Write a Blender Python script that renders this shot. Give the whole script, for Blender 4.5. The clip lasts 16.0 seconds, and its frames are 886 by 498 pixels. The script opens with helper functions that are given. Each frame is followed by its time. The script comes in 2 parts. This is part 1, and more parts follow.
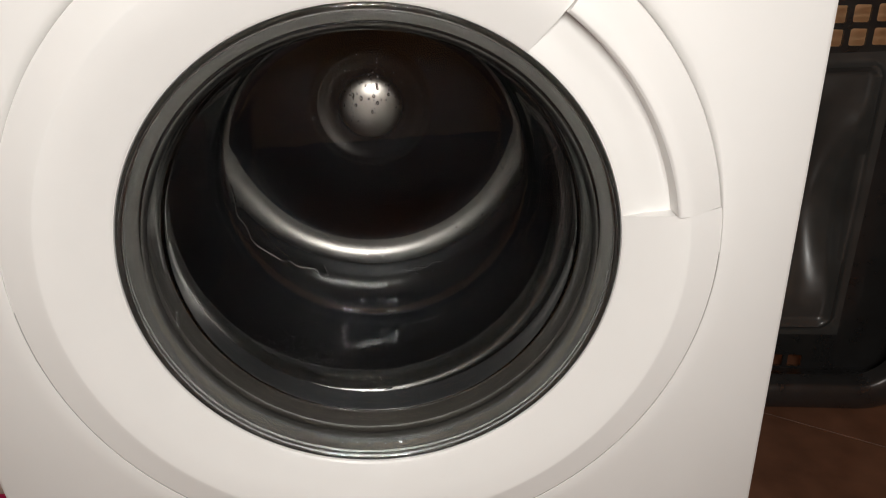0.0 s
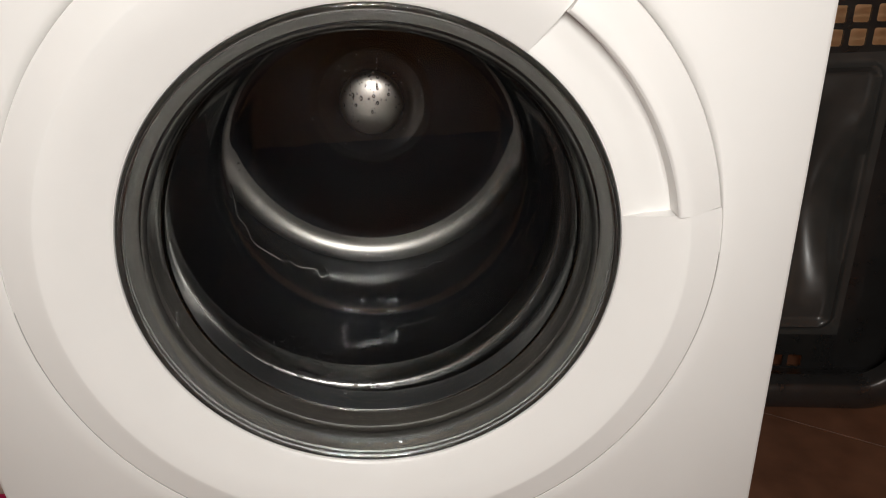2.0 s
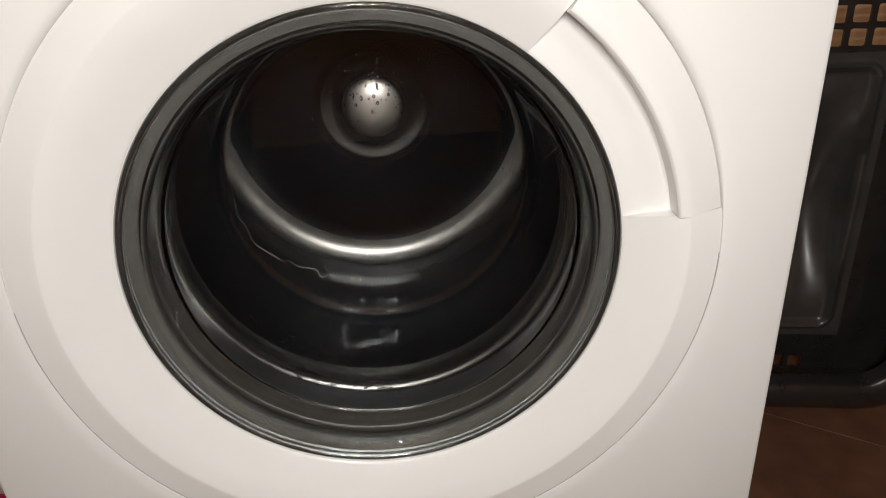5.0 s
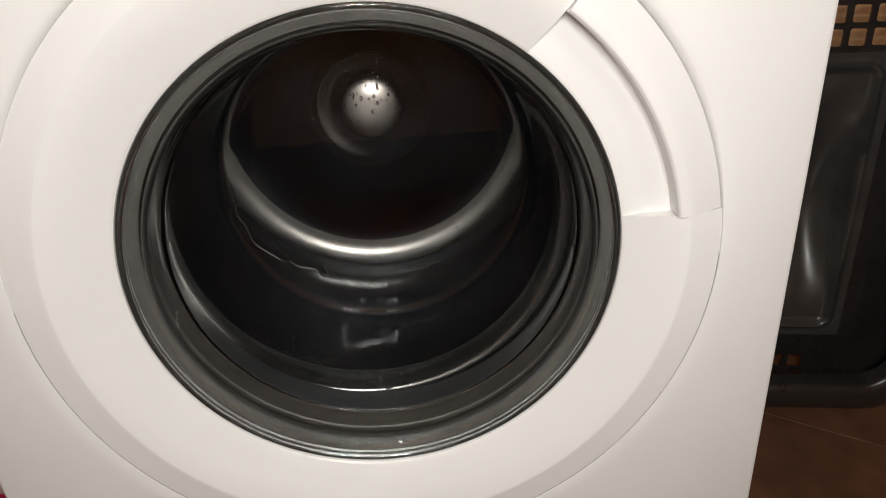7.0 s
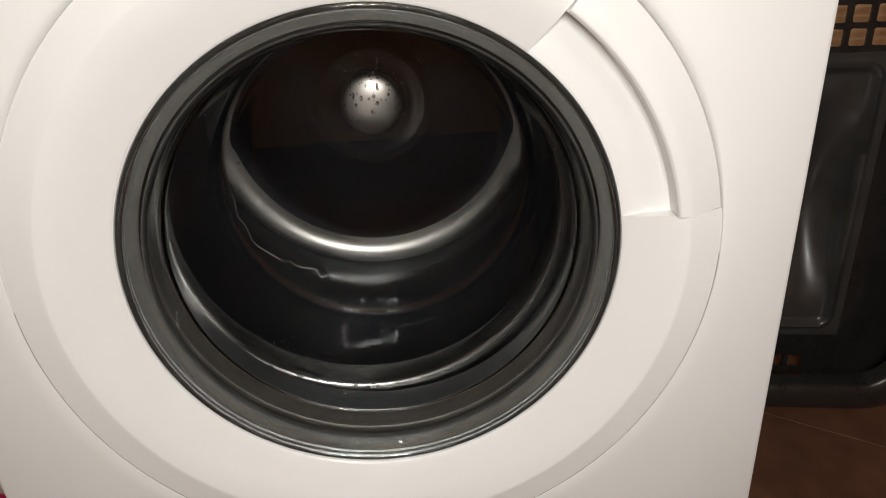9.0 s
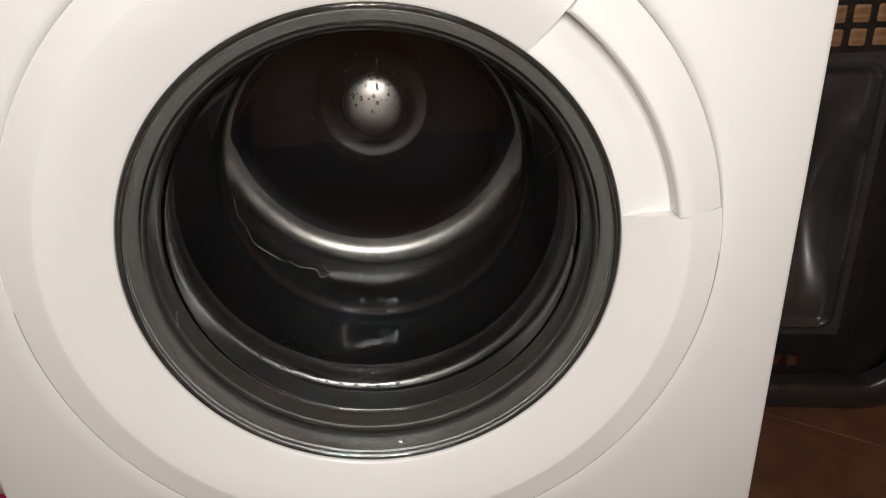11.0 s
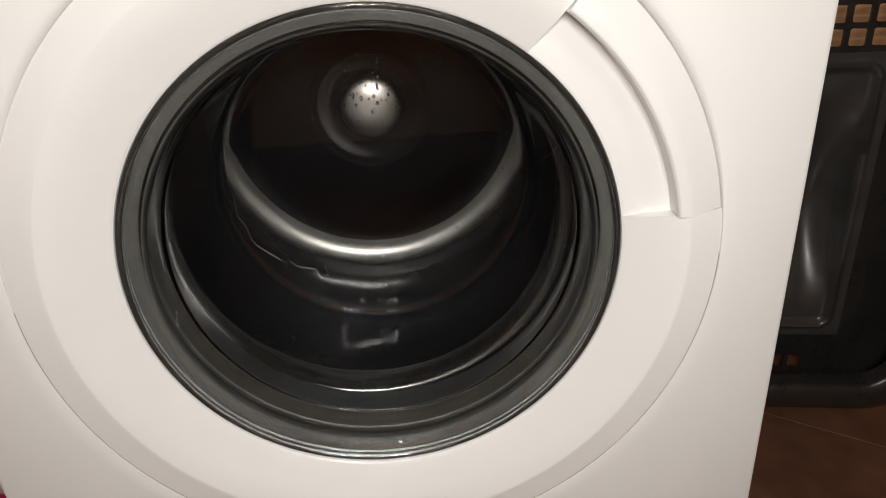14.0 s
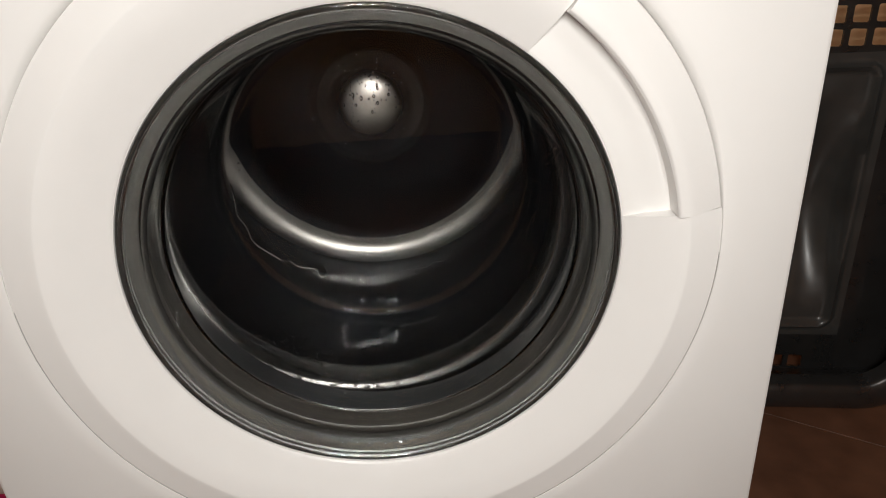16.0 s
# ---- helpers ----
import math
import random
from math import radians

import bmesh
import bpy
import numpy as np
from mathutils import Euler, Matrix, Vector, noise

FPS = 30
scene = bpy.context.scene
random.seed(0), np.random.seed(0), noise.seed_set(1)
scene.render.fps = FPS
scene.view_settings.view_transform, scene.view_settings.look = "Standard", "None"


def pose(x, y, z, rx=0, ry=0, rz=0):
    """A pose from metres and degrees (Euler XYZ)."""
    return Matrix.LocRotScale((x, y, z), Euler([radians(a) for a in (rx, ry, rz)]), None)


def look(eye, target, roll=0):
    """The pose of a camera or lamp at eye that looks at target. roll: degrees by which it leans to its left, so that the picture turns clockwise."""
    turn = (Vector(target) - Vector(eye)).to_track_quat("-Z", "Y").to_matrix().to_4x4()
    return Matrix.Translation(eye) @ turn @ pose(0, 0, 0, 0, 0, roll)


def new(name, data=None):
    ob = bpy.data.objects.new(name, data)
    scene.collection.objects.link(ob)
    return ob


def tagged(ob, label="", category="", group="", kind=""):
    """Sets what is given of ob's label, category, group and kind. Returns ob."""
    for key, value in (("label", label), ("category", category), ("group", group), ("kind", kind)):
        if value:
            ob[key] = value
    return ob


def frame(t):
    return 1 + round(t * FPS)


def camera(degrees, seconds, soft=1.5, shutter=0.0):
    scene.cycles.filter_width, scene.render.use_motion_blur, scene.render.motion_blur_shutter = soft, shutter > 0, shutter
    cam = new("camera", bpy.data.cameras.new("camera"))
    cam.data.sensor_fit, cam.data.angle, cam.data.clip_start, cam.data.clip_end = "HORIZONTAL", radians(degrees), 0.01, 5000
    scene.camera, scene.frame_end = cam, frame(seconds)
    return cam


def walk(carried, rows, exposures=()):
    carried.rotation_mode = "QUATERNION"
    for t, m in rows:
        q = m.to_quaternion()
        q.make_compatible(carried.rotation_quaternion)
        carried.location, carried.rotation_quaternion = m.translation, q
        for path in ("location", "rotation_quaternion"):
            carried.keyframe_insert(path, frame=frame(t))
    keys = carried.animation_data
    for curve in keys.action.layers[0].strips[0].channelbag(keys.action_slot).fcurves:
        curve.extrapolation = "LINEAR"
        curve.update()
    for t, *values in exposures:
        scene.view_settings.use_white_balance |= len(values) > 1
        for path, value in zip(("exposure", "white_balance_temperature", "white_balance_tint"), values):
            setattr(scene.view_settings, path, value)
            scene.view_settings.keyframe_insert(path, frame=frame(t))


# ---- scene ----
# the door's centre is at height H; y runs into the machine, y = 0 at the rim of the glass
H = 0.45
cam = camera(66.25, 16.0, soft=1.05, shutter=0.5)
EYE = (0.0221, -0.4375, H + 0.2133)
AIM = (EYE[0] + math.sin(radians(3.425)) * math.cos(radians(25.0)),
       EYE[1] + math.cos(radians(3.425)) * math.cos(radians(25.0)),
       EYE[2] - math.sin(radians(25.0)))
STAND = look(EYE, AIM, -3.375)
walk(cam, [(0.0, STAND), (16.0, STAND)])

# ---- light ----
world = bpy.data.worlds.new("dim_room")
world.use_nodes = True
world.node_tree.nodes["Background"].inputs[0].default_value = (1.0, 0.9, 0.8, 1)
world.node_tree.nodes["Background"].inputs[1].default_value = 0.02
scene.world = world
scene.view_settings.exposure = 0.0
LAMP = (0.06, -0.62, H + 0.335)
LAMP_POSE = look(LAMP, (0.03, 0.0, H))
# a loop of four glowing strips round an open middle: (x, y, width, height)
STRIPS = [(0, 0.038, 0.24, 0.011), (0, -0.038, 0.24, 0.011), (-0.1145, 0, 0.011, 0.063), (0.1145, 0, 0.011, 0.063)]
for sx, sy, wide, high in STRIPS:
    strip = bpy.data.lights.new("light_strip", "AREA")
    strip.shape, strip.size, strip.size_y = "RECTANGLE", wide, high
    strip.energy, strip.color = 5.5 * wide * high / sum(q[2] * q[3] for q in STRIPS), (1.0, 0.974, 0.928)
    new("light_strip", strip).matrix_world = LAMP_POSE @ Matrix.Translation((sx, sy, 0))


# ---- materials ----
def material(name, color, rough=0.5, metal=0.0, vary=0.06, scale=30.0, bump=0.0, fine=400.0, ior=1.5, rough_vary=0.08):
    """Principled surface with colour and gloss varied at two scales."""
    m = bpy.data.materials.new(name)
    m.use_nodes = True
    n, k = m.node_tree.nodes, m.node_tree.links
    b = n["Principled BSDF"]
    at = n.new("ShaderNodeTexCoord")
    big, small = n.new("ShaderNodeTexNoise"), n.new("ShaderNodeTexNoise")
    big.inputs["Scale"].default_value, big.inputs["Detail"].default_value = scale * 0.2, 3
    small.inputs["Scale"].default_value, small.inputs["Detail"].default_value = scale, 6
    for t in (big, small):
        k.new(at.outputs["Object"], t.inputs["Vector"])
    add = n.new("ShaderNodeMath")
    add.operation = "ADD"
    k.new(big.outputs[0], add.inputs[0]), k.new(small.outputs[0], add.inputs[1])
    ramp = n.new("ShaderNodeMapRange")
    ramp.inputs["From Min"].default_value, ramp.inputs["From Max"].default_value = 0.6, 1.4
    ramp.inputs["To Min"].default_value, ramp.inputs["To Max"].default_value = 1 - vary, 1 + vary
    k.new(add.outputs[0], ramp.inputs["Value"])
    mul = n.new("ShaderNodeVectorMath")
    mul.operation = "SCALE"
    mul.inputs[0].default_value = color
    k.new(ramp.outputs[0], mul.inputs["Scale"])
    k.new(mul.outputs[0], b.inputs["Base Color"])
    gloss = n.new("ShaderNodeMapRange")
    gloss.inputs["From Min"].default_value, gloss.inputs["From Max"].default_value = 0.3, 0.7
    gloss.inputs["To Min"].default_value, gloss.inputs["To Max"].default_value = max(rough - rough_vary, 0.02), rough + rough_vary
    k.new(small.outputs[0], gloss.inputs["Value"])
    k.new(gloss.outputs[0], b.inputs["Roughness"])
    b.inputs["Metallic"].default_value, b.inputs["IOR"].default_value = metal, ior
    if bump:
        grain, relief = n.new("ShaderNodeTexNoise"), n.new("ShaderNodeBump")
        grain.inputs["Scale"].default_value, grain.inputs["Detail"].default_value = fine, 4
        k.new(at.outputs["Object"], grain.inputs["Vector"])
        relief.inputs["Strength"].default_value, relief.inputs["Distance"].default_value = bump, 0.001
        k.new(grain.outputs[0], relief.inputs["Height"])
        k.new(relief.outputs[0], b.inputs["Normal"])
    return m


def glass(name, color, ior, rough=0.0):
    m = bpy.data.materials.new(name)
    m.use_nodes = True
    b = m.node_tree.nodes["Principled BSDF"]
    b.inputs["Base Color"].default_value = (*color, 1)
    b.inputs["Transmission Weight"].default_value, b.inputs["Roughness"].default_value = 1.0, rough
    b.inputs["IOR"].default_value = ior
    return m


def glow(name, color, strength):
    m = bpy.data.materials.new(name)
    m.use_nodes = True
    b = m.node_tree.nodes["Principled BSDF"]
    b.inputs["Emission Color"].default_value, b.inputs["Emission Strength"].default_value = (*color, 1), strength
    return m


ENAMEL = material("white_enamel", (0.80, 0.785, 0.765), 0.42, vary=0.012, scale=25, bump=0.02, fine=900)
PLASTIC = material("white_plastic", (0.81, 0.795, 0.775), 0.36, vary=0.012, scale=30, bump=0.015, fine=1200)
BLACK = material("black_trim", (0.012, 0.013, 0.014), 0.3, vary=0.2, scale=60)
GLOSS_BLACK = material("glossy_black", (0.012, 0.014, 0.014), 0.09, vary=0.2, scale=60, rough_vary=0.04)
RUBBER = material("grey_rubber", (0.036, 0.034, 0.0308), 0.62, vary=0.15, scale=50, bump=0.05, ior=1.2)
DARK_RUBBER = material("dark_rubber", (0.03, 0.03, 0.03), 0.5, vary=0.2, scale=50, bump=0.1)
# drum steels: its dark and lit parts are put in their base colours
LIT_STEEL = material("lit_drum_steel", (0.19, 0.18, 0.168), 0.28, metal=1.0, vary=0.08, scale=14, rough_vary=0.05)
SHADED_STEEL = material("shaded_steel", (0.0125, 0.0125, 0.0132), 0.40, vary=0.10, scale=14, rough_vary=0.05, ior=1.22)
PLATE_STEEL = material("shaded_plate_steel", (0.028, 0.030, 0.034), 0.32, metal=1.0, vary=0.15, scale=9, rough_vary=0.06)
RING_GLINT = material("ring_glint_steel", (0.040, 0.037, 0.035), 0.46, metal=1.0, vary=0.08, scale=14, rough_vary=0.05)
HUB_STEEL = material("hub_steel", (0.78, 0.72, 0.66), 0.30, metal=1.0, vary=0.08, scale=14, rough_vary=0.04)
LIP_STEEL = material("lip_steel", (0.31, 0.302, 0.29), 0.24, metal=1.0, vary=0.08, scale=14, rough_vary=0.04)
SHADED_STEEL.node_tree.nodes["Principled BSDF"].inputs["Specular IOR Level"].default_value = 0.0
GASKET = material("brown_grey_rubber", (0.031, 0.0265, 0.0215), 0.48, vary=0.2, scale=50, bump=0.05)
FOLD = material("dark_wet_rubber", (0.020, 0.020, 0.0205), 0.35, vary=0.15, scale=40, bump=0.05)
SEAM_SHADE = material("seam_shade_grey", (0.17, 0.15, 0.14), 0.6, vary=0.15, scale=40)
GLASS = glass("door_glass", (0.93, 0.95, 0.955), 1.45)
EDGE_GLASS = glass("edge_glass", (0.40, 0.405, 0.40), 1.5, 0.04)
WATER = glass("water", (1, 1, 1), 1.33)
BASKET = material("black_plastic", (0.022, 0.021, 0.0205), 0.32, vary=0.2, scale=40, bump=0.03, fine=300)
BASKET.node_tree.nodes["Principled BSDF"].inputs["Coat Weight"].default_value = 1.0
BASKET.node_tree.nodes["Principled BSDF"].inputs["Coat Roughness"].default_value = 0.05
# panel: the same black plastic, its grey sheen put in a lighter colour
BASKET_PANEL = material("sheen_black_plastic", (0.052, 0.050, 0.047), 0.36, vary=0.25, scale=25, bump=0.03, fine=300)
BASKET_PANEL.node_tree.nodes["Principled BSDF"].inputs["Coat Weight"].default_value = 1.0
BASKET_PANEL.node_tree.nodes["Principled BSDF"].inputs["Coat Roughness"].default_value = 0.08
TILE = material("brown_floor_tile", (0.145, 0.066, 0.038), 0.4, vary=0.4, scale=22, bump=0.15, fine=120)
GROUT = material("grout", (0.06, 0.032, 0.02), 0.85, vary=0.2, scale=60)
WALL = material("cream_wall_paint", (0.88, 0.57, 0.32), 0.7, vary=0.05, scale=8, bump=0.1)
CEILING = material("ceiling_paint", (0.75, 0.72, 0.68), 0.8, vary=0.03, scale=8)
PINK = material("magenta_plastic", (0.42, 0.012, 0.075), 0.35, vary=0.1, scale=40)
PALE = material("pale_plastic", (0.62, 0.50, 0.44), 0.5, vary=0.08, scale=40)
TUBE = glow("lamp_diffuser", (1.0, 0.9, 0.8), 4.0)


# ---- mesh helpers ----
def part(name, bm, mat, parent=None, label="", smooth=True, sharp=35):
    """Links a bmesh as one mesh object under a thing or a part."""
    bmesh.ops.recalc_face_normals(bm, faces=bm.faces)
    me = bpy.data.meshes.new(name)
    if smooth:
        for f in bm.faces:
            f.smooth = True
        for e in bm.edges:
            if len(e.link_faces) == 2 and e.calc_face_angle(0) > radians(sharp):
                e.smooth = False
    bm.to_mesh(me)
    bm.free()
    me.materials.append(mat)
    ob = new(name, me)
    if parent:
        ob.parent = parent
    if label:
        ob["label"] = label
    return ob


def thing(name, label, category, at=(0, 0, 0), group="", kind=""):
    ob = new(name)
    ob.empty_display_size = 0.05
    ob.location = at
    return tagged(ob, label, category, group, kind)


def smooth_line(points, steps=6):
    """Catmull-Rom through the points."""
    p = [points[0], *points, points[-1]]
    out = []
    for i in range(1, len(p) - 2):
        for s in range(steps):
            u = s / steps
            out.append(tuple(0.5 * (2 * b + (c - a) * u + (2 * a - 5 * b + 4 * c - d) * u * u + (3 * b - a - 3 * c + d) * u ** 3)
                             for a, b, c, d in zip(p[i - 1], p[i], p[i + 1], p[i + 2])))
    return out + [tuple(points[-1])]


def lathe(profile, n=160, start=0.0, end=360.0, z=H, closed=False):
    """Turns a profile of (radius, depth) round the drum's axis; angles in degrees from +x towards +z."""
    bm = bmesh.new()
    full = end - start >= 359.9
    count = n if full else n + 1
    rings = []
    for r, y in profile:
        if r < 1e-6:
            v = bm.verts.new((0, y, z))
            rings.append([v] * count)
            continue
        rings.append([bm.verts.new((r * math.cos(radians(start + (end - start) * i / n)), y,
                                    z + r * math.sin(radians(start + (end - start) * i / n)))) for i in range(count)])
    pairs = list(zip(rings, rings[1:])) + ([(rings[-1], rings[0])] if closed else [])
    for a, b in pairs:
        for i in range(n):
            j = (i + 1) % count
            quad = [a[i], a[j], b[j], b[i]]
            quad = [v for k, v in enumerate(quad) if v not in quad[:k]]
            if len(quad) > 2:
                bm.faces.new(quad)
    if closed and not full:
        bm.faces.new([r[0] for r in rings]), bm.faces.new([r[-1] for r in rings])
    return bm


def box(bm, x0, y0, z0, x1, y1, z1, bevel=0.0, segments=2):
    made = bmesh.ops.create_cube(bm, size=1.0, matrix=Matrix.Translation(((x0 + x1) / 2, (y0 + y1) / 2, (z0 + z1) / 2))
                                 @ Matrix.Diagonal((x1 - x0, y1 - y0, z1 - z0, 1)))["verts"]
    if bevel:
        edges = list({e for v in made for e in v.link_edges})
        bmesh.ops.bevel(bm, geom=edges, offset=bevel, segments=segments, profile=0.5, affect="EDGES")
    return bm


# ---- room ----
X0, X1, Y0, Y1, TOP = -1.05, 1.15, -1.75, 0.60, 2.45


def slab(name, label, mat, *b):
    return tagged(part(name, box(bmesh.new(), *b), mat, smooth=False), label, "wall" if "wall" in name else name, kind="structure")


slab("wall_north", "cream painted wall behind the washing machine", WALL, X0 - 0.1, Y1, 0, X1 + 0.1, Y1 + 0.1, TOP)
slab("wall_south", "cream painted wall facing the washing machine", WALL, X0 - 0.1, Y0 - 0.1, 0, X1 + 0.1, Y0, TOP)
slab("wall_west", "cream painted side wall of the laundry room", WALL, X0 - 0.1, Y0, 0, X0, Y1, TOP)
slab("wall_east", "cream painted side wall beside the laundry basket", WALL, X1, Y0, 0, X1 + 0.1, Y1, TOP)
slab("ceiling", "plain white painted ceiling", CEILING, X0 - 0.1, Y0 - 0.1, TOP, X1 + 0.1, Y1 + 0.1, TOP + 0.1)
floor = slab("floor", "dark reddish-brown ceramic tile floor with thin grout", GROUT, X0 - 0.3, Y0 - 0.3, -0.1, X1 + 0.3, Y1 + 0.3, -0.002)


def wall_arm(x, z, y0, y1):
    """A slim rod with a wall plate and a collar, from the wall to the back of the light."""
    bm = bmesh.new()
    turn = Matrix.Rotation(radians(90), 4, "X")
    for r, a, b in ((0.035, y0, y0 + 0.010), (0.006, y0 + 0.010, y1 - 0.02), (0.012, y1 - 0.03, y1)):
        bmesh.ops.create_cone(bm, cap_ends=True, segments=28, radius1=r, radius2=r, depth=b - a, matrix=Matrix.Translation((x, (a + b) / 2, z)) @ turn)
    return bm


def work_light():
    """The small lamp over the camera that lights the machine's front."""
    ob = thing("led_light", "small black rectangular led light with a glowing border", "light")
    ob.matrix_world = LAMP_POSE
    part("housing", box(bmesh.new(), -0.128, -0.052, 0.010, 0.128, 0.052, 0.030, 0.006, 3), BLACK, ob)
    for sx, sy, wide, high in STRIPS:
        part("diffuser", box(bmesh.new(), sx - wide / 2, sy - high / 2, 0.002, sx + wide / 2, sy + high / 2, 0.0105, 0.001, 1), TUBE, ob, "glowing white strip")
    tagged(part("wall_arm", wall_arm(LAMP[0], LAMP[2] + 0.012, Y0, LAMP[1] - 0.022), BLACK), "slim black wall arm carrying the led light", "wall arm")


work_light()


# ---- washing machine ----
RIM, SEAM, PANEL = 0.1785, 0.2424, -0.0205
machine = thing("washing_machine", "white front-loading washing machine in mid spin, door closed", "washing machine")


def cabinet():
    """One shell: the lip round the door, the flat front with round corners, the sides and the back."""
    hx, lo, hi, back = 0.295, 0.035 - H, 0.842 - H, 0.595
    angles = [2 * math.pi * i / 192 for i in range(192)]
    for cx, cz in ((hx, hi), (-hx, hi), (-hx, lo), (hx, lo)):
        a = math.atan2(cz, cx) % (2 * math.pi)
        i = min(range(192), key=lambda k: abs(angles[k] - a))
        angles[i] = a
    bm = bmesh.new()
    # flush with the door below, dipping towards it above
    low = [(0.0007, 0.02), (0.0007, -0.0150), (0.0007, -0.0200), (0.0008, -0.0204), (0.0010, PANEL), (0.0130, PANEL)]
    high = [(0.0009, 0.02), (0.0010, -0.0125), (0.0019, -0.0156), (0.0035, -0.0184), (0.0056, -0.0200), (0.0130, PANEL)]
    rows = []
    for (r0, y0), (r1, y1) in zip(low, high):
        row = []
        for a in angles:
            w = min(max((math.sin(a) - 0.02) / 0.55, 0), 1)
            w = w * w * (3 - 2 * w)
            r = SEAM + r0 + (r1 - r0) * w
            row.append((r * math.cos(a), y0 + (y1 - y0) * w, r * math.sin(a)))
        rows.append(row)

    def border(grow, y):
        out = []
        for a in angles:
            c, s = math.cos(a), math.sin(a)
            k = min(hx / abs(c) if abs(c) > 1e-9 else 9, (hi / s if s > 0 else lo / s) if abs(s) > 1e-9 else 9)
            x, z = k * c, k * s
            d = Vector((grow if x > hx - 1e-6 else -grow if x < -hx + 1e-6 else 0, grow if z > hi - 1e-6 else -grow if z < lo + 1e-6 else 0))
            if d.length > grow:
                d *= 0.8
            out.append((x + d.x, y, z + d.y))
        return out

    for i in range(5):
        a = radians(22.5 * i)
        rows.append(border(0.004 * math.sin(a), PANEL + 0.004 * (1 - math.cos(a))))
    rows.append(border(0.004, back))
    verts = [[bm.verts.new((x, y, z + H)) for x, y, z in row] for row in rows]
    for a, b in zip(verts, verts[1:]):
        for i in range(192):
            bm.faces.new((a[i], a[i - 1], b[i - 1], b[i]))
    bm.faces.new(verts[-1])
    part("cabinet", bm, ENAMEL, machine, sharp=50)
    for x in (-0.24, 0.24):
        for y in (0.04, 0.48):
            foot = bmesh.new()
            bmesh.ops.create_cone(foot, cap_ends=True, segments=24, radius1=0.022, radius2=0.018, depth=0.037,
                                  matrix=Matrix.Translation((x, y, 0.0185)))
            part("foot", foot, DARK_RUBBER, machine, "black rubber foot")


cabinet()

FACE = [(0.1781, 0.010), (0.1781, 0.0005), (0.1788, -0.0012), (0.1815, -0.0032), (0.1950, -0.0112), (0.2060, -0.0174), (0.2150, -0.0212),
        (0.2180, -0.0223), (0.2196, -0.0227), (0.2210, -0.0227), (0.2232, -0.0225), (0.2300, -0.0217), (0.2385, -0.0209), (0.2416, -0.0205), (0.2423, -0.0202), (0.2424, -0.0195), (0.2424, -0.002)]
HOLD_A, HOLD_B = 7.6, 52.4


def door():
    line = smooth_line(FACE, 4)
    scoop = smooth_line([(0.1781, 0.010), (0.1781, 0.0005), (0.1788, -0.0012), (0.1830, -0.0020), (0.1950, -0.0028), (0.2060, -0.0064),
                         (0.2140, -0.0080), (0.2230, -0.0085), (0.2400, -0.0085)], 4)
    bm = lathe(line, 220, HOLD_B, HOLD_A + 360)
    extra = lathe(scoop, 48, HOLD_A, HOLD_B)
    # the two cheeks that close the scoop
    for a in (HOLD_A, HOLD_B):
        c, s = math.cos(radians(a)), math.sin(radians(a))
        ring = [extra.verts.new((r * c, y, H + r * s)) for r, y in line + scoop[::-1]]
        extra.faces.new(ring)
    me = bpy.data.meshes.new("scoop")
    extra.to_mesh(me)
    extra.free()
    bm.from_mesh(me)
    bpy.data.meshes.remove(me)
    frame_ob = part("door", bm, PLASTIC, machine, "white ring-shaped plastic door frame with a sunken grip")
    grip = smooth_line([(0.2120, 0.0075), (0.2112, -0.0100), (0.2108, -0.0235)], 3) + \
        smooth_line([(0.2112, -0.0240), (0.2125, -0.0255), (0.2160, -0.0262), (0.2205, -0.0260), (0.2300, -0.0236), (0.2385, -0.0214), (0.2414, -0.0205),
                     (0.2424, -0.0162)], 4) + [(0.2424, 0.0075)]
    part("handle", lathe(grip, 56, HOLD_A + 0.22, HOLD_B - 0.1, closed=True), PLASTIC, frame_ob, "curved white plastic pull handle")
    edge = part("glass_edge", lathe(smooth_line([(0.1738, 0.0085), (0.1776, 0.0085), (0.1779, 0.0070), (0.1779, 0.0016), (0.1774, 0.0002), (0.1762, -0.0003), (0.1748, 0.0000), (0.1739, 0.0012), (0.1737, 0.0040)], 4),
                                200, closed=True), EDGE_GLASS, frame_ob, "thick polished glass edge of the door")
    edge.visible_shadow = False
    part("inner_ring", lathe(smooth_line([(0.1782, 0.0098), (0.1740, 0.0094), (0.1700, 0.0098), (0.1662, 0.0114), (0.1650, 0.0132), (0.1658, 0.0180), (0.1740, 0.0240)], 4),
                             200), RUBBER, frame_ob, "dark grey seal ring behind the glass rim")
    return frame_ob


door_frame = door()

BOWL = [(0.1730, 0.0012), (0.1690, 0.0020), (0.1642, 0.0042), (0.1612, 0.0085), (0.1600, 0.0150), (0.1592, 0.0300), (0.1588, 0.0372), (0.1570, 0.0396), (0.1563, 0.0445), (0.1558, 0.0560), (0.1551, 0.0760),
        (0.1544, 0.0980), (0.1537, 0.1200), (0.1529, 0.1430), (0.1522, 0.1620), (0.1518, 0.1710), (0.1511, 0.1762), (0.1497, 0.1810), (0.1472, 0.1847), (0.1437, 0.1871), (0.1392, 0.1879),
        (0.1300, 0.1876), (0.1100, 0.1868), (0.0900, 0.1862), (0.0700, 0.1857), (0.0350, 0.1852), (0.0, 0.1850)]


def offset(line, d):
    out = []
    for i, (r, y) in enumerate(line):
        a, b = line[max(i - 1, 0)], line[min(i + 1, len(line) - 1)]
        t = Vector((b[0] - a[0], b[1] - a[1])).normalized()
        out.append((max(r + t.y * d, 0.0) if r > 1e-6 else 0.0, y - t.x * d))
    return out


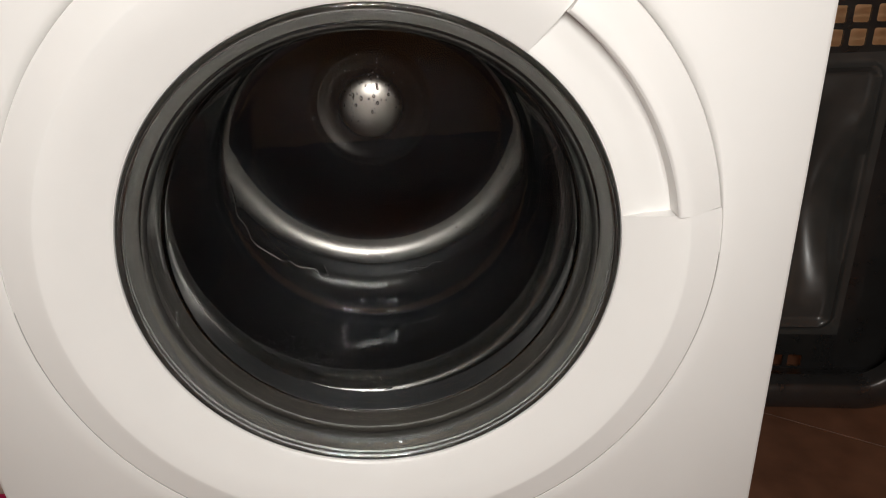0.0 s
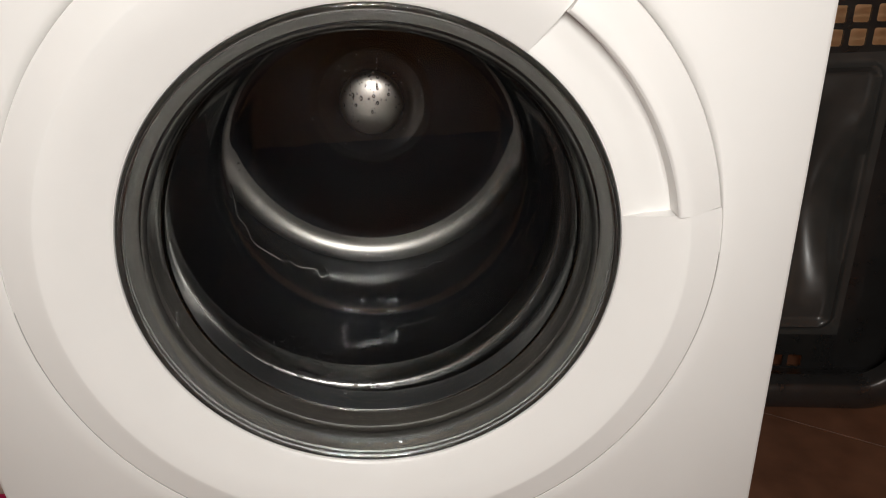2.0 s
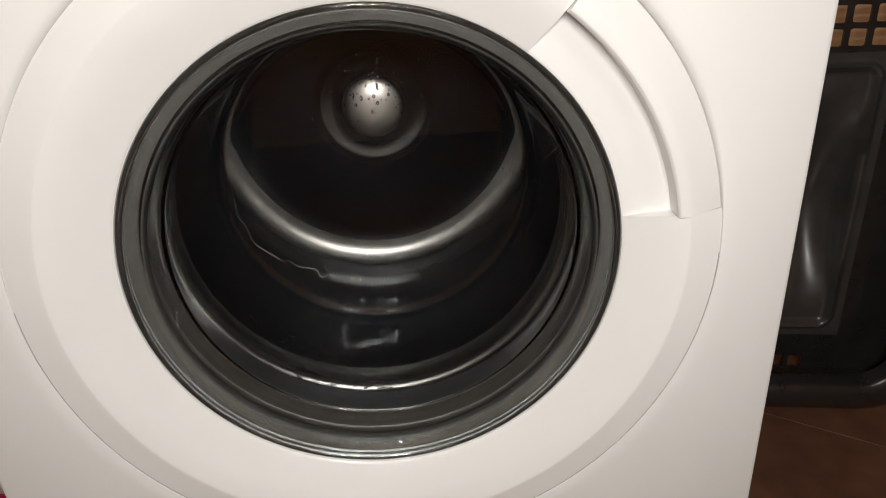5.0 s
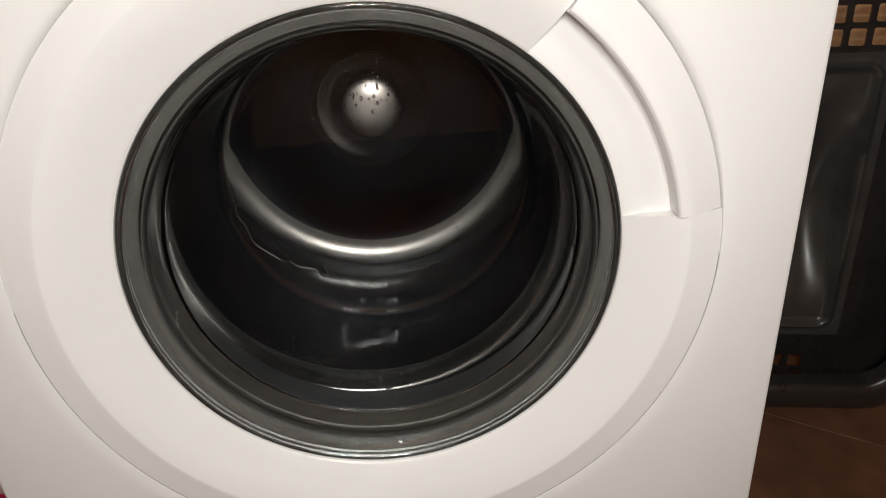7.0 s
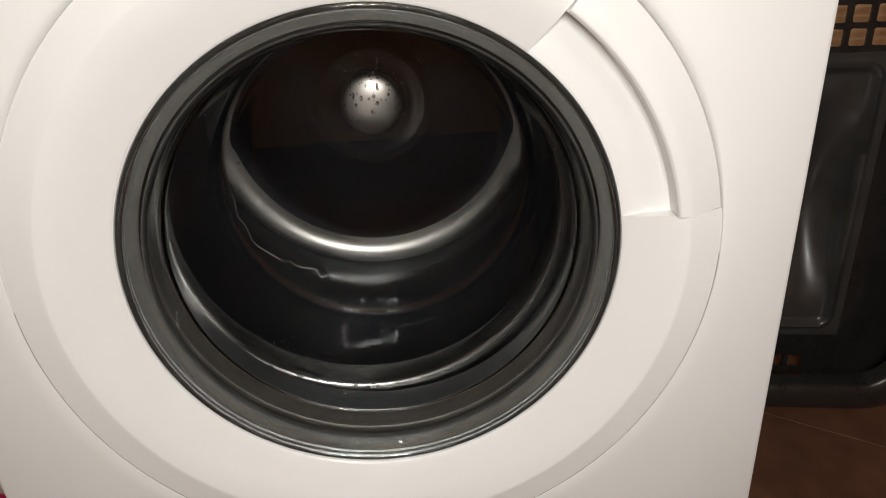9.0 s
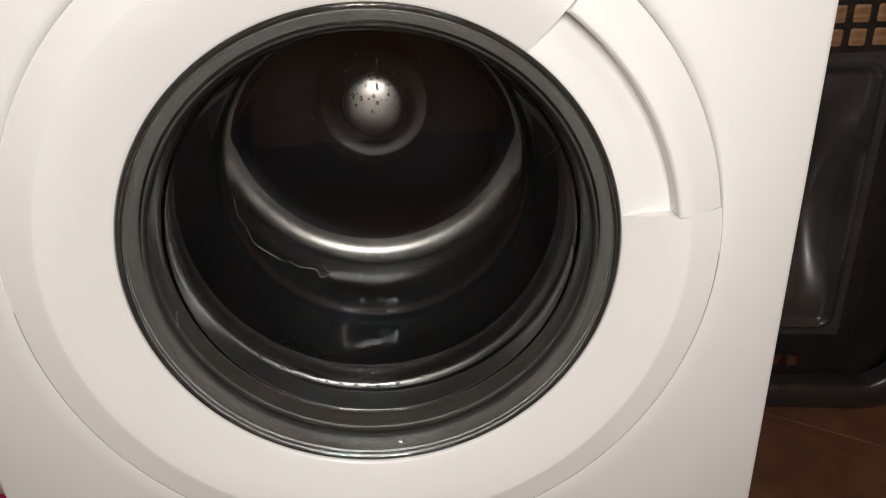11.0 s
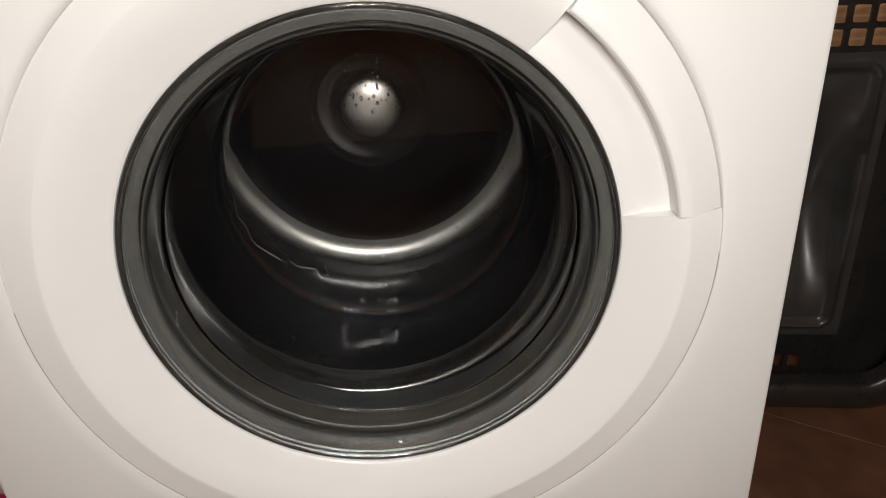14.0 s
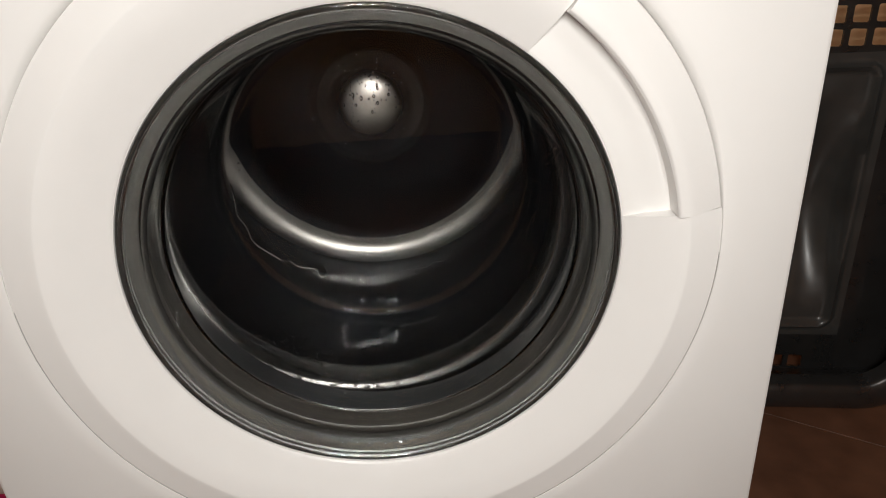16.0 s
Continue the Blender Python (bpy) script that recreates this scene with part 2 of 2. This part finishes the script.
def door_glass():
    front = smooth_line(BOWL, 6)
    back = offset(front, 0.0055)
    bowl = part("glass_bowl", lathe(back[::-1] + front, 200), GLASS, door_frame, "deep clear glass bowl of the door, wet inside", sharp=70)
    bowl.visible_shadow = False
    return front, back


GLASS_FRONT, GLASS_BACK = door_glass()

# rubber bellows between the door and the drum
gasket = part("door_gasket", lathe(smooth_line([(0.2380, 0.028), (0.1900, 0.0275), (0.1700, 0.0270), (0.1678, 0.0310), (0.1672, 0.0420), (0.1676, 0.0500), (0.1690, 0.0525)], 5), 160), GASKET, machine, "brownish rubber bellows round the door opening")
part("inner_fold", lathe(smooth_line([(0.1690, 0.0526), (0.1702, 0.0545), (0.1706, 0.0600), (0.1706, 0.0760), (0.1730, 0.0808), (0.1900, 0.0795), (0.2000, 0.0700)], 5), 160), FOLD, gasket, "dark wet inner fold of the bellows")
# grey strip in the door seam, added for the shade of its gap
part("seam_strip", lathe([(0.2412, -0.0190), (0.2423, -0.0206), (0.24265, -0.0206), (0.2428, -0.0190)], 120, 180.5, 359.5), SEAM_SHADE, machine, "thin grey strip added for the shade in the door seam")
part("tub", lathe([(0.2000, 0.056), (0.2560, 0.060), (0.2620, 0.30), (0.2620, 0.570), (0.0, 0.575)], 96), DARK_RUBBER, machine, "dark outer tub")

# ---- drum: built about its own centre, the axis along y ----
MID = 0.26
WOBBLE, SWAY = 0.35, 0.0040


def drum_line(points, steps=6):
    return [(r, y - MID) for r, y in smooth_line(points, steps)]


# wall: steel coloured near black for the dark inside it would mirror
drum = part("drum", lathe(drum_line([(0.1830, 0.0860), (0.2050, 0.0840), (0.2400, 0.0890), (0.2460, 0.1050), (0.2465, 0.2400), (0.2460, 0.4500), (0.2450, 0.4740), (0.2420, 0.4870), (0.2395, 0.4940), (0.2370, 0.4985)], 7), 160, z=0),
            SHADED_STEEL, machine, "spinning perforated steel drum, smooth, its dark interior put in the colour")
part("front_lip", lathe(drum_line([(0.1832, 0.0860), (0.1760, 0.0848), (0.1705, 0.0858), (0.1680, 0.0885), (0.1671, 0.0940), (0.1675, 0.1050), (0.1690, 0.1130), (0.1715, 0.1210), (0.1770, 0.1280), (0.1860, 0.1320)]), 140, z=0),
     LIP_STEEL, drum, "rolled bright steel lip of the drum's mouth")
# back corner: steel lighter than wall and plate, the lamp's sheen in its colour
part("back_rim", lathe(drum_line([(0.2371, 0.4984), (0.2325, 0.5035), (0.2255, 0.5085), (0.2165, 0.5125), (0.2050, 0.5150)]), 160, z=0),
     LIT_STEEL, drum, "rounded steel corner of the drum, its sheen put in a lighter colour")
# back plate: steel darkened in its colour for the dark it reflects
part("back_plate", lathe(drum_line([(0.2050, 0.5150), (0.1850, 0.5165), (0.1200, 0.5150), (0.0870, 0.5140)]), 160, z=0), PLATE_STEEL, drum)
part("back_ring", lathe(drum_line([(0.0870, 0.5140), (0.0830, 0.5136), (0.0790, 0.5124), (0.0757, 0.5115)], 4), 120, z=0), SHADED_STEEL, drum)
# the ring's cone: a circling glint painted as one lighter half, one darker
for start, mat, label in ((60, RING_GLINT, "lighter half of the ring on the drum's back, a glint put in its colour"), (240, SHADED_STEEL, "")):
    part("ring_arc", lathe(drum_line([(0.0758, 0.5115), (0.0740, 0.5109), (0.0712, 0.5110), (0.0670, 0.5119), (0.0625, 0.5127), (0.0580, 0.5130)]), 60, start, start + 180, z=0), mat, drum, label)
# seat round the hub: the hollow's shade put in its dark colour
part("hub_seat", lathe(drum_line([(0.0582, 0.5130), (0.0520, 0.5136), (0.0480, 0.5148), (0.0438, 0.5151)]), 120, z=0), SHADED_STEEL, drum)
part("hub", lathe(drum_line([(0.0440, 0.5151), (0.0430, 0.5112), (0.0405, 0.5083), (0.0360, 0.5060), (0.0300, 0.5042), (0.0220, 0.5025), (0.0120, 0.5013), (0.0, 0.5010)]), 120, z=0),
     HUB_STEEL, drum, "domed steel hub")


# ---- laundry basket ----
def laundry_basket():
    """A shallow basket stood on its side: the rim faces the room, the pierced base stands upright behind it."""
    ob = thing("laundry_basket", "black plastic laundry basket stood on its side beside the machine", "laundry basket", (0.5318, 0.3730, 0))
    ob.rotation_euler.z = radians(-11)

    def rounded(xa, xb, za, zb, r, y, n=12):
        pts = []
        for qx, qz, a0 in ((xb - r, zb - r, 0), (xa + r, zb - r, 90), (xa + r, za + r, 180), (xb - r, za + r, 270)):
            for i in range(n + 1):
                a = radians(a0 + 90 * i / n)
                pts.append((qx + r * math.cos(a) - 0.53, y - 0.38, qz + r * math.sin(a)))
        return pts

    def loft(rows, name, label="", sharp=50):
        bm = bmesh.new()
        rings = [[bm.verts.new(q) for q in row] for row in rows]
        for a, b in zip(rings, rings[1:]):
            for i in range(len(a)):
                bm.faces.new((a[i - 1], a[i], b[i], b[i - 1]))
        return part(name, bm, BASKET, ob, label, sharp=sharp)

    loft([rounded(0.347, 0.706, 0.047, 0.625, 0.055, 0.362), rounded(0.346, 0.707, 0.045, 0.626, 0.056, 0.341), rounded(0.342, 0.711, 0.041, 0.630, 0.060, 0.3355),
          rounded(0.330, 0.724, 0.028, 0.645, 0.070, 0.3330), rounded(0.315, 0.742, 0.009, 0.666, 0.082, 0.3345), rounded(0.308, 0.751, 0.004, 0.676, 0.088, 0.3390),
          rounded(0.306, 0.753, 0.001, 0.678, 0.090, 0.3460), rounded(0.307, 0.752, 0.002, 0.677, 0.089, 0.3600), rounded(0.318, 0.738, 0.018, 0.662, 0.078, 0.3625)],
         "rim", "wide rounded rim of the basket")
    loft([rounded(0.347, 0.706, 0.047, 0.625, 0.055, 0.358), rounded(0.345, 0.730, 0.026, 0.640, 0.052, 0.400), rounded(0.342, 0.752, 0.018, 0.655, 0.045, 0.421)], "side_wall")
    # the base: cells with a rounded square hole and real thickness, solid round the panel
    px0, px1, pz0, pz1, plane = 0.445, 0.641, 0.092, 0.486, 0.420 - 0.38
    cell, tall, xa, za, t = 0.0280, 0.0285, 0.345, 0.01725, 0.004
    bm = bmesh.new()

    def at(x, z, inset=0.0):
        return bm.verts.new((x - 0.53, plane + inset, z))

    for c in range(15):
        for r in range(22):
            x0, z0 = xa + c * cell - 0.011, za + r * tall
            x, z = x0 + cell / 2, z0 + tall / 2
            if px0 + 0.005 < x < px1 - 0.005 and pz0 + 0.004 < z < pz1 - 0.004:
                continue
            o = [at(x0, z0), at(x0 + cell, z0), at(x0 + cell, z0 + tall), at(x0, z0 + tall)]
            if not (z > 0.500 or (z < 0.06 and 0.55 < x < 0.615) or (x > 0.728 and 0.09 < z < 0.24)):
                bm.faces.new(o)
                continue
            hole = []
            for u, v, a0 in ((0.77, 0.77, 0), (0.23, 0.77, 90), (0.23, 0.23, 180), (0.77, 0.23, 270)):
                for i in range(4):
                    a = radians(a0 + 30 * i)
                    hole.append((u + 0.10 * math.cos(a), v + 0.10 * math.sin(a) - 0.05 * (u - 0.5)))
            front = [at(x0 + u * cell, z0 + v * tall) for u, v in hole]
            rear = [at(x0 + u * cell, z0 + v * tall, t) for u, v in hole]
            order = [2, 3, 0, 1]
            for q in range(4):
                seg = front[q * 4:q * 4 + 4]
                bm.faces.new([o[order[q]]] + seg[::-1])
                bm.faces.new([o[order[q]], seg[3], front[(q * 4 + 4) % 16], o[order[(q + 1) % 4]]])
            for i in range(16):
                bm.faces.new((front[i], front[i - 1], rear[i - 1], rear[i]))
    bmesh.ops.remove_doubles(bm, verts=bm.verts, dist=1e-5)
    part("base", bm, BASKET, ob, "upright base pierced by rows of square holes", sharp=40)
    # the smooth panel in the base: a rounded frame round an oval hollow
    bm = bmesh.new()
    nu, nv = 72, 120
    grid = []
    for j in range(nv + 1):
        row = []
        for i in range(nu + 1):
            x = px0 - 0.012 + (px1 - px0 + 0.024) * i / nu
            z = pz0 - 0.012 + (pz1 - pz0 + 0.024) * j / nv
            # distance inside a rectangle with rounded corners
            qx, qz = abs(x - (px0 + px1) / 2) - (px1 - px0) / 2 + 0.022, abs(z - (pz0 + pz1) / 2) - (pz1 - pz0) / 2 + 0.022
            inside = 0.022 - math.hypot(max(qx, 0), max(qz, 0)) - min(max(qx, qz), 0)
            e = min(max(inside / 0.016, 0), 1)
            ridge = math.exp(-((e - 0.4) / 0.25) ** 2) * 0.007 if inside > 0 else 0.0
            rho = ((x - 0.592) / 0.070) ** 2 + ((z - 0.285) / 0.175) ** 2
            dent = 0.055 * max(1 - rho, 0) ** 2 * e * e * (3 - 2 * e) + 0.007 * max(e - 0.4, 0)
            row.append(bm.verts.new((x - 0.53, plane - 0.0015 - ridge + dent, z)))
        grid.append(row)
    for a, b in zip(grid, grid[1:]):
        for i in range(nu):
            bm.faces.new((a[i], a[i + 1], b[i + 1], b[i]))
    part("panel", bm, BASKET_PANEL, ob, "smooth glossy panel with an oval hollow", sharp=80)


laundry_basket()


# ---- small box left of the machine ----
def storage_box():
    ob = thing("storage_box", "magenta plastic storage box with pale lid on the floor", "box", (-0.60, 0.36, 0))
    part("body", box(bmesh.new(), -0.17, -0.10, 0.0, 0.17, 0.10, 0.045, 0.008, 3), PINK, ob)
    part("lid", box(bmesh.new(), -0.175, -0.103, 0.045, 0.175, 0.103, 0.110, 0.008, 3), PALE, ob, "pale beige lid")


storage_box()


# ---- water on the glass ----
def depth_at(line, r):
    for (r1, y1), (r0, y0) in zip(line, line[1:]):
        if r0 <= r <= r1:
            f = (r - r0) / max(r1 - r0, 1e-9)
            return y0 + (y1 - y0) * f
    return line[-1][1]


def water_normal(r, a):
    y0, y1 = depth_at(GLASS_FRONT, r - 0.001), depth_at(GLASS_FRONT, r + 0.001)
    n = -Vector((-(y1 - y0) * math.cos(a), 0.002, -(y1 - y0) * math.sin(a)))
    return n.normalized()


def drop(bm, x, z, size, stretch):
    """A flattened bead of water on the glass, drawn out downwards."""
    r, a = math.hypot(x, z), math.atan2(z, x)
    n = water_normal(r, a)
    down = Vector((0, 0, -1))
    down = (down - n * down.dot(n)).normalized()
    side = n.cross(down)
    at = Vector((x, depth_at(GLASS_FRONT, r), z + H)) - n * size * 0.1
    top = bm.verts.new(at + n * size * 0.62)
    rings = []
    skew = random.uniform(-0.3, 0.3)
    for lat in (0.0, 0.45, 0.8):
        c, s = math.cos(lat * 1.571), math.sin(lat * 1.571)
        rings.append([bm.verts.new(at + side * size * c * math.cos(k * math.pi / 5) * (1 + 0.15 * skew * math.sin(k)) +
                                   down * size * stretch * c * math.sin(k * math.pi / 5) * (1.0 + 0.2 * skew) + n * size * 0.62 * s) for k in range(10)])
    for p, q in zip(rings, rings[1:]):
        for k in range(10):
            bm.faces.new((p[k], p[k - 1], q[k - 1], q[k]))
    for k in range(10):
        bm.faces.new((rings[-1][k], rings[-1][k - 1], top))
    bm.faces.new(rings[0])


def water_drops(name, spots, label):
    bm = bmesh.new()
    for x, z, size, stretch in spots:
        drop(bm, x, z, size, stretch)
    ob = tagged(part(name, bm, WATER, smooth=True, sharp=60), label, "water drops", kind="stuff")
    ob.visible_shadow = False


rng = random.Random(7)
SIZES = (0.0004, 0.0005, 0.0006, 0.0008, 0.0011)
upper = [(rng.gauss(0.002, 0.032), rng.gauss(0.098, 0.019), rng.choice(SIZES) * 1.3, rng.choice((1.0, 1.2, 1.8))) for _ in range(120)]
upper += [(rng.gauss(0.010, 0.045), rng.uniform(0.118, 0.150), rng.choice(SIZES), 1.2) for _ in range(60)]
# short trails of fine beads that ran down the pane
for x, z0, z1 in ((-0.016, 0.095, 0.060), (0.004, 0.100, 0.066), (-0.030, 0.070, 0.052)):
    upper += [(x + rng.gauss(0, 0.0007), z0 + (z1 - z0) * i / 9, rng.choice(SIZES[:3]), 1.5) for i in range(10)]
water_drops("water_drops", [s for s in upper if math.hypot(s[0], s[1]) < 0.150 and s[1] > 0.03], "clear water drops clinging to the door glass")
lower = []
for _ in range(520):
    a, r = radians(rng.gauss(243, 14)), min(max(rng.gauss(0.1546, 0.0010), 0.1524), 0.1551)
    lower.append((r * math.cos(a), r * math.sin(a), rng.choice(SIZES) * 1.1, rng.choice((1.0, 1.3, 1.6))))
for _ in range(70):
    a, r = radians(rng.gauss(250, 12)), rng.gauss(0.1552, 0.0002)
    lower.append((r * math.cos(a), r * math.sin(a), rng.choice((0.0012, 0.0017, 0.0022)), 1.0))
water_drops("water_drops", lower, "clear water drops along the lower wall of the glass bowl")
stray = []
for _ in range(110):
    a, r = radians(rng.uniform(150, 390)), rng.uniform(0.09, 0.155)
    stray.append((r * math.cos(a), r * math.sin(a), rng.choice(SIZES), 1.2))
water_drops("water_drops", stray, "scattered clear water drops on the door glass")


def rivulet(points, width):
    """A thin winding thread of water on the glass; points are (angle, radius)."""
    bm = bmesh.new()
    fine = smooth_line(points, 8)
    rings = []
    for i, (deg, r) in enumerate(fine):
        a = radians(deg + 0.25 * noise.noise((i * 0.45, r * 90, 0)))
        r += 0.0008 * noise.noise((i * 0.5, 7, deg))
        n = water_normal(r, a)
        q = Vector((r * math.cos(a), depth_at(GLASS_FRONT, r), H + r * math.sin(a)))
        b, s = fine[min(i + 1, len(fine) - 1)], fine[max(i - 1, 0)]
        along = Vector((b[1] * math.cos(radians(b[0])) - s[1] * math.cos(radians(s[0])), 0, b[1] * math.sin(radians(b[0])) - s[1] * math.sin(radians(s[0])))).normalized()
        side = n.cross(along).normalized()
        w = width * (0.6 + 0.6 * abs(noise.noise((i * 0.3, 3, r * 50)))) * (0.3 if i in (0, len(fine) - 1) else 1)
        rings.append([bm.verts.new(q + side * w * math.cos(k * math.pi / 4) + n * w * 0.6 * math.sin(k * math.pi / 4) - n * w * 0.1) for k in range(8)])
    for p, q in zip(rings, rings[1:]):
        for k in range(8):
            bm.faces.new((p[k], p[k - 1], q[k - 1], q[k]))
    bm.faces.new(rings[0]), bm.faces.new(rings[-1])
    ob = tagged(part("water_trickle", bm, WATER), "thin winding trickle of water on the door glass", "water trickle")
    ob.visible_shadow = False


rivulet([(177, 0.1385), (184, 0.1375), (190, 0.1395), (196, 0.1360), (203, 0.1375), (210, 0.1320), (217, 0.1270)], 0.0015)
rivulet([(219, 0.122), (224, 0.121), (228, 0.116), (232, 0.113), (236, 0.118), (239, 0.110)], 0.0016)
rivulet([(234, 0.104), (238, 0.112), (236, 0.118)], 0.0012)
rivulet([(280, 0.098), (284, 0.1015), (288, 0.1005), (293, 0.1050), (298, 0.1040), (303, 0.1090)], 0.0011)
rivulet([(287, 0.1005), (286.5, 0.1060), (288, 0.1100), (287.5, 0.1150)], 0.0009)
rivulet([(294, 0.1050), (295.5, 0.1100), (294.5, 0.1140)], 0.0009)


# ---- floor tiles ----
def floor_tiles():
    """Square tiles laid on the slant, 0.4 m, with thin sunken joints."""
    size, gap, turn = 0.40, 0.0009, radians(-37)
    u, n = Vector((math.cos(turn), math.sin(turn))), Vector((-math.sin(turn), math.cos(turn)))
    bm = box(bmesh.new(), -size / 2 + gap, -size / 2 + gap, -0.006, size / 2 - gap, size / 2 - gap, 0.0, 0.0003, 1)
    data = None
    for i in range(-6, 7):
        for j in range(-6, 7):
            at = Vector((0.582, 0.279)) + u * (i * size) + n * ((j + 0.5) * size)
            if not (X0 - 0.02 < at.x < X1 + 0.02 and Y0 - 0.02 < at.y < Y1 + 0.02):
                continue
            if data is None:
                ob = part("tile", bm, TILE, floor, smooth=False)
                data = ob.data
            else:
                ob = new("tile", data)
                ob.parent = floor
            ob.location, ob.rotation_euler.z = (at.x, at.y, 0), turn


floor_tiles()


# ---- what moves ----
def motions():
    """The drum turns 85.7 degrees in a thirtieth of a second; its axis leans a little, so that its back sways round."""
    rows = []
    for k in range(481):
        t = k / 30
        turn = 85.714 * k - 0.12 * max(k - 300, 0)
        spin = pose(0, 0, 0, 0, turn % 360, 0)
        rows.append((t, pose(-0.008, MID, H) @ spin @ pose(SWAY * math.cos(radians(235)), 0, SWAY * math.sin(radians(235)), WOBBLE, 0, 0)))
    walk(drum, rows)


motions()
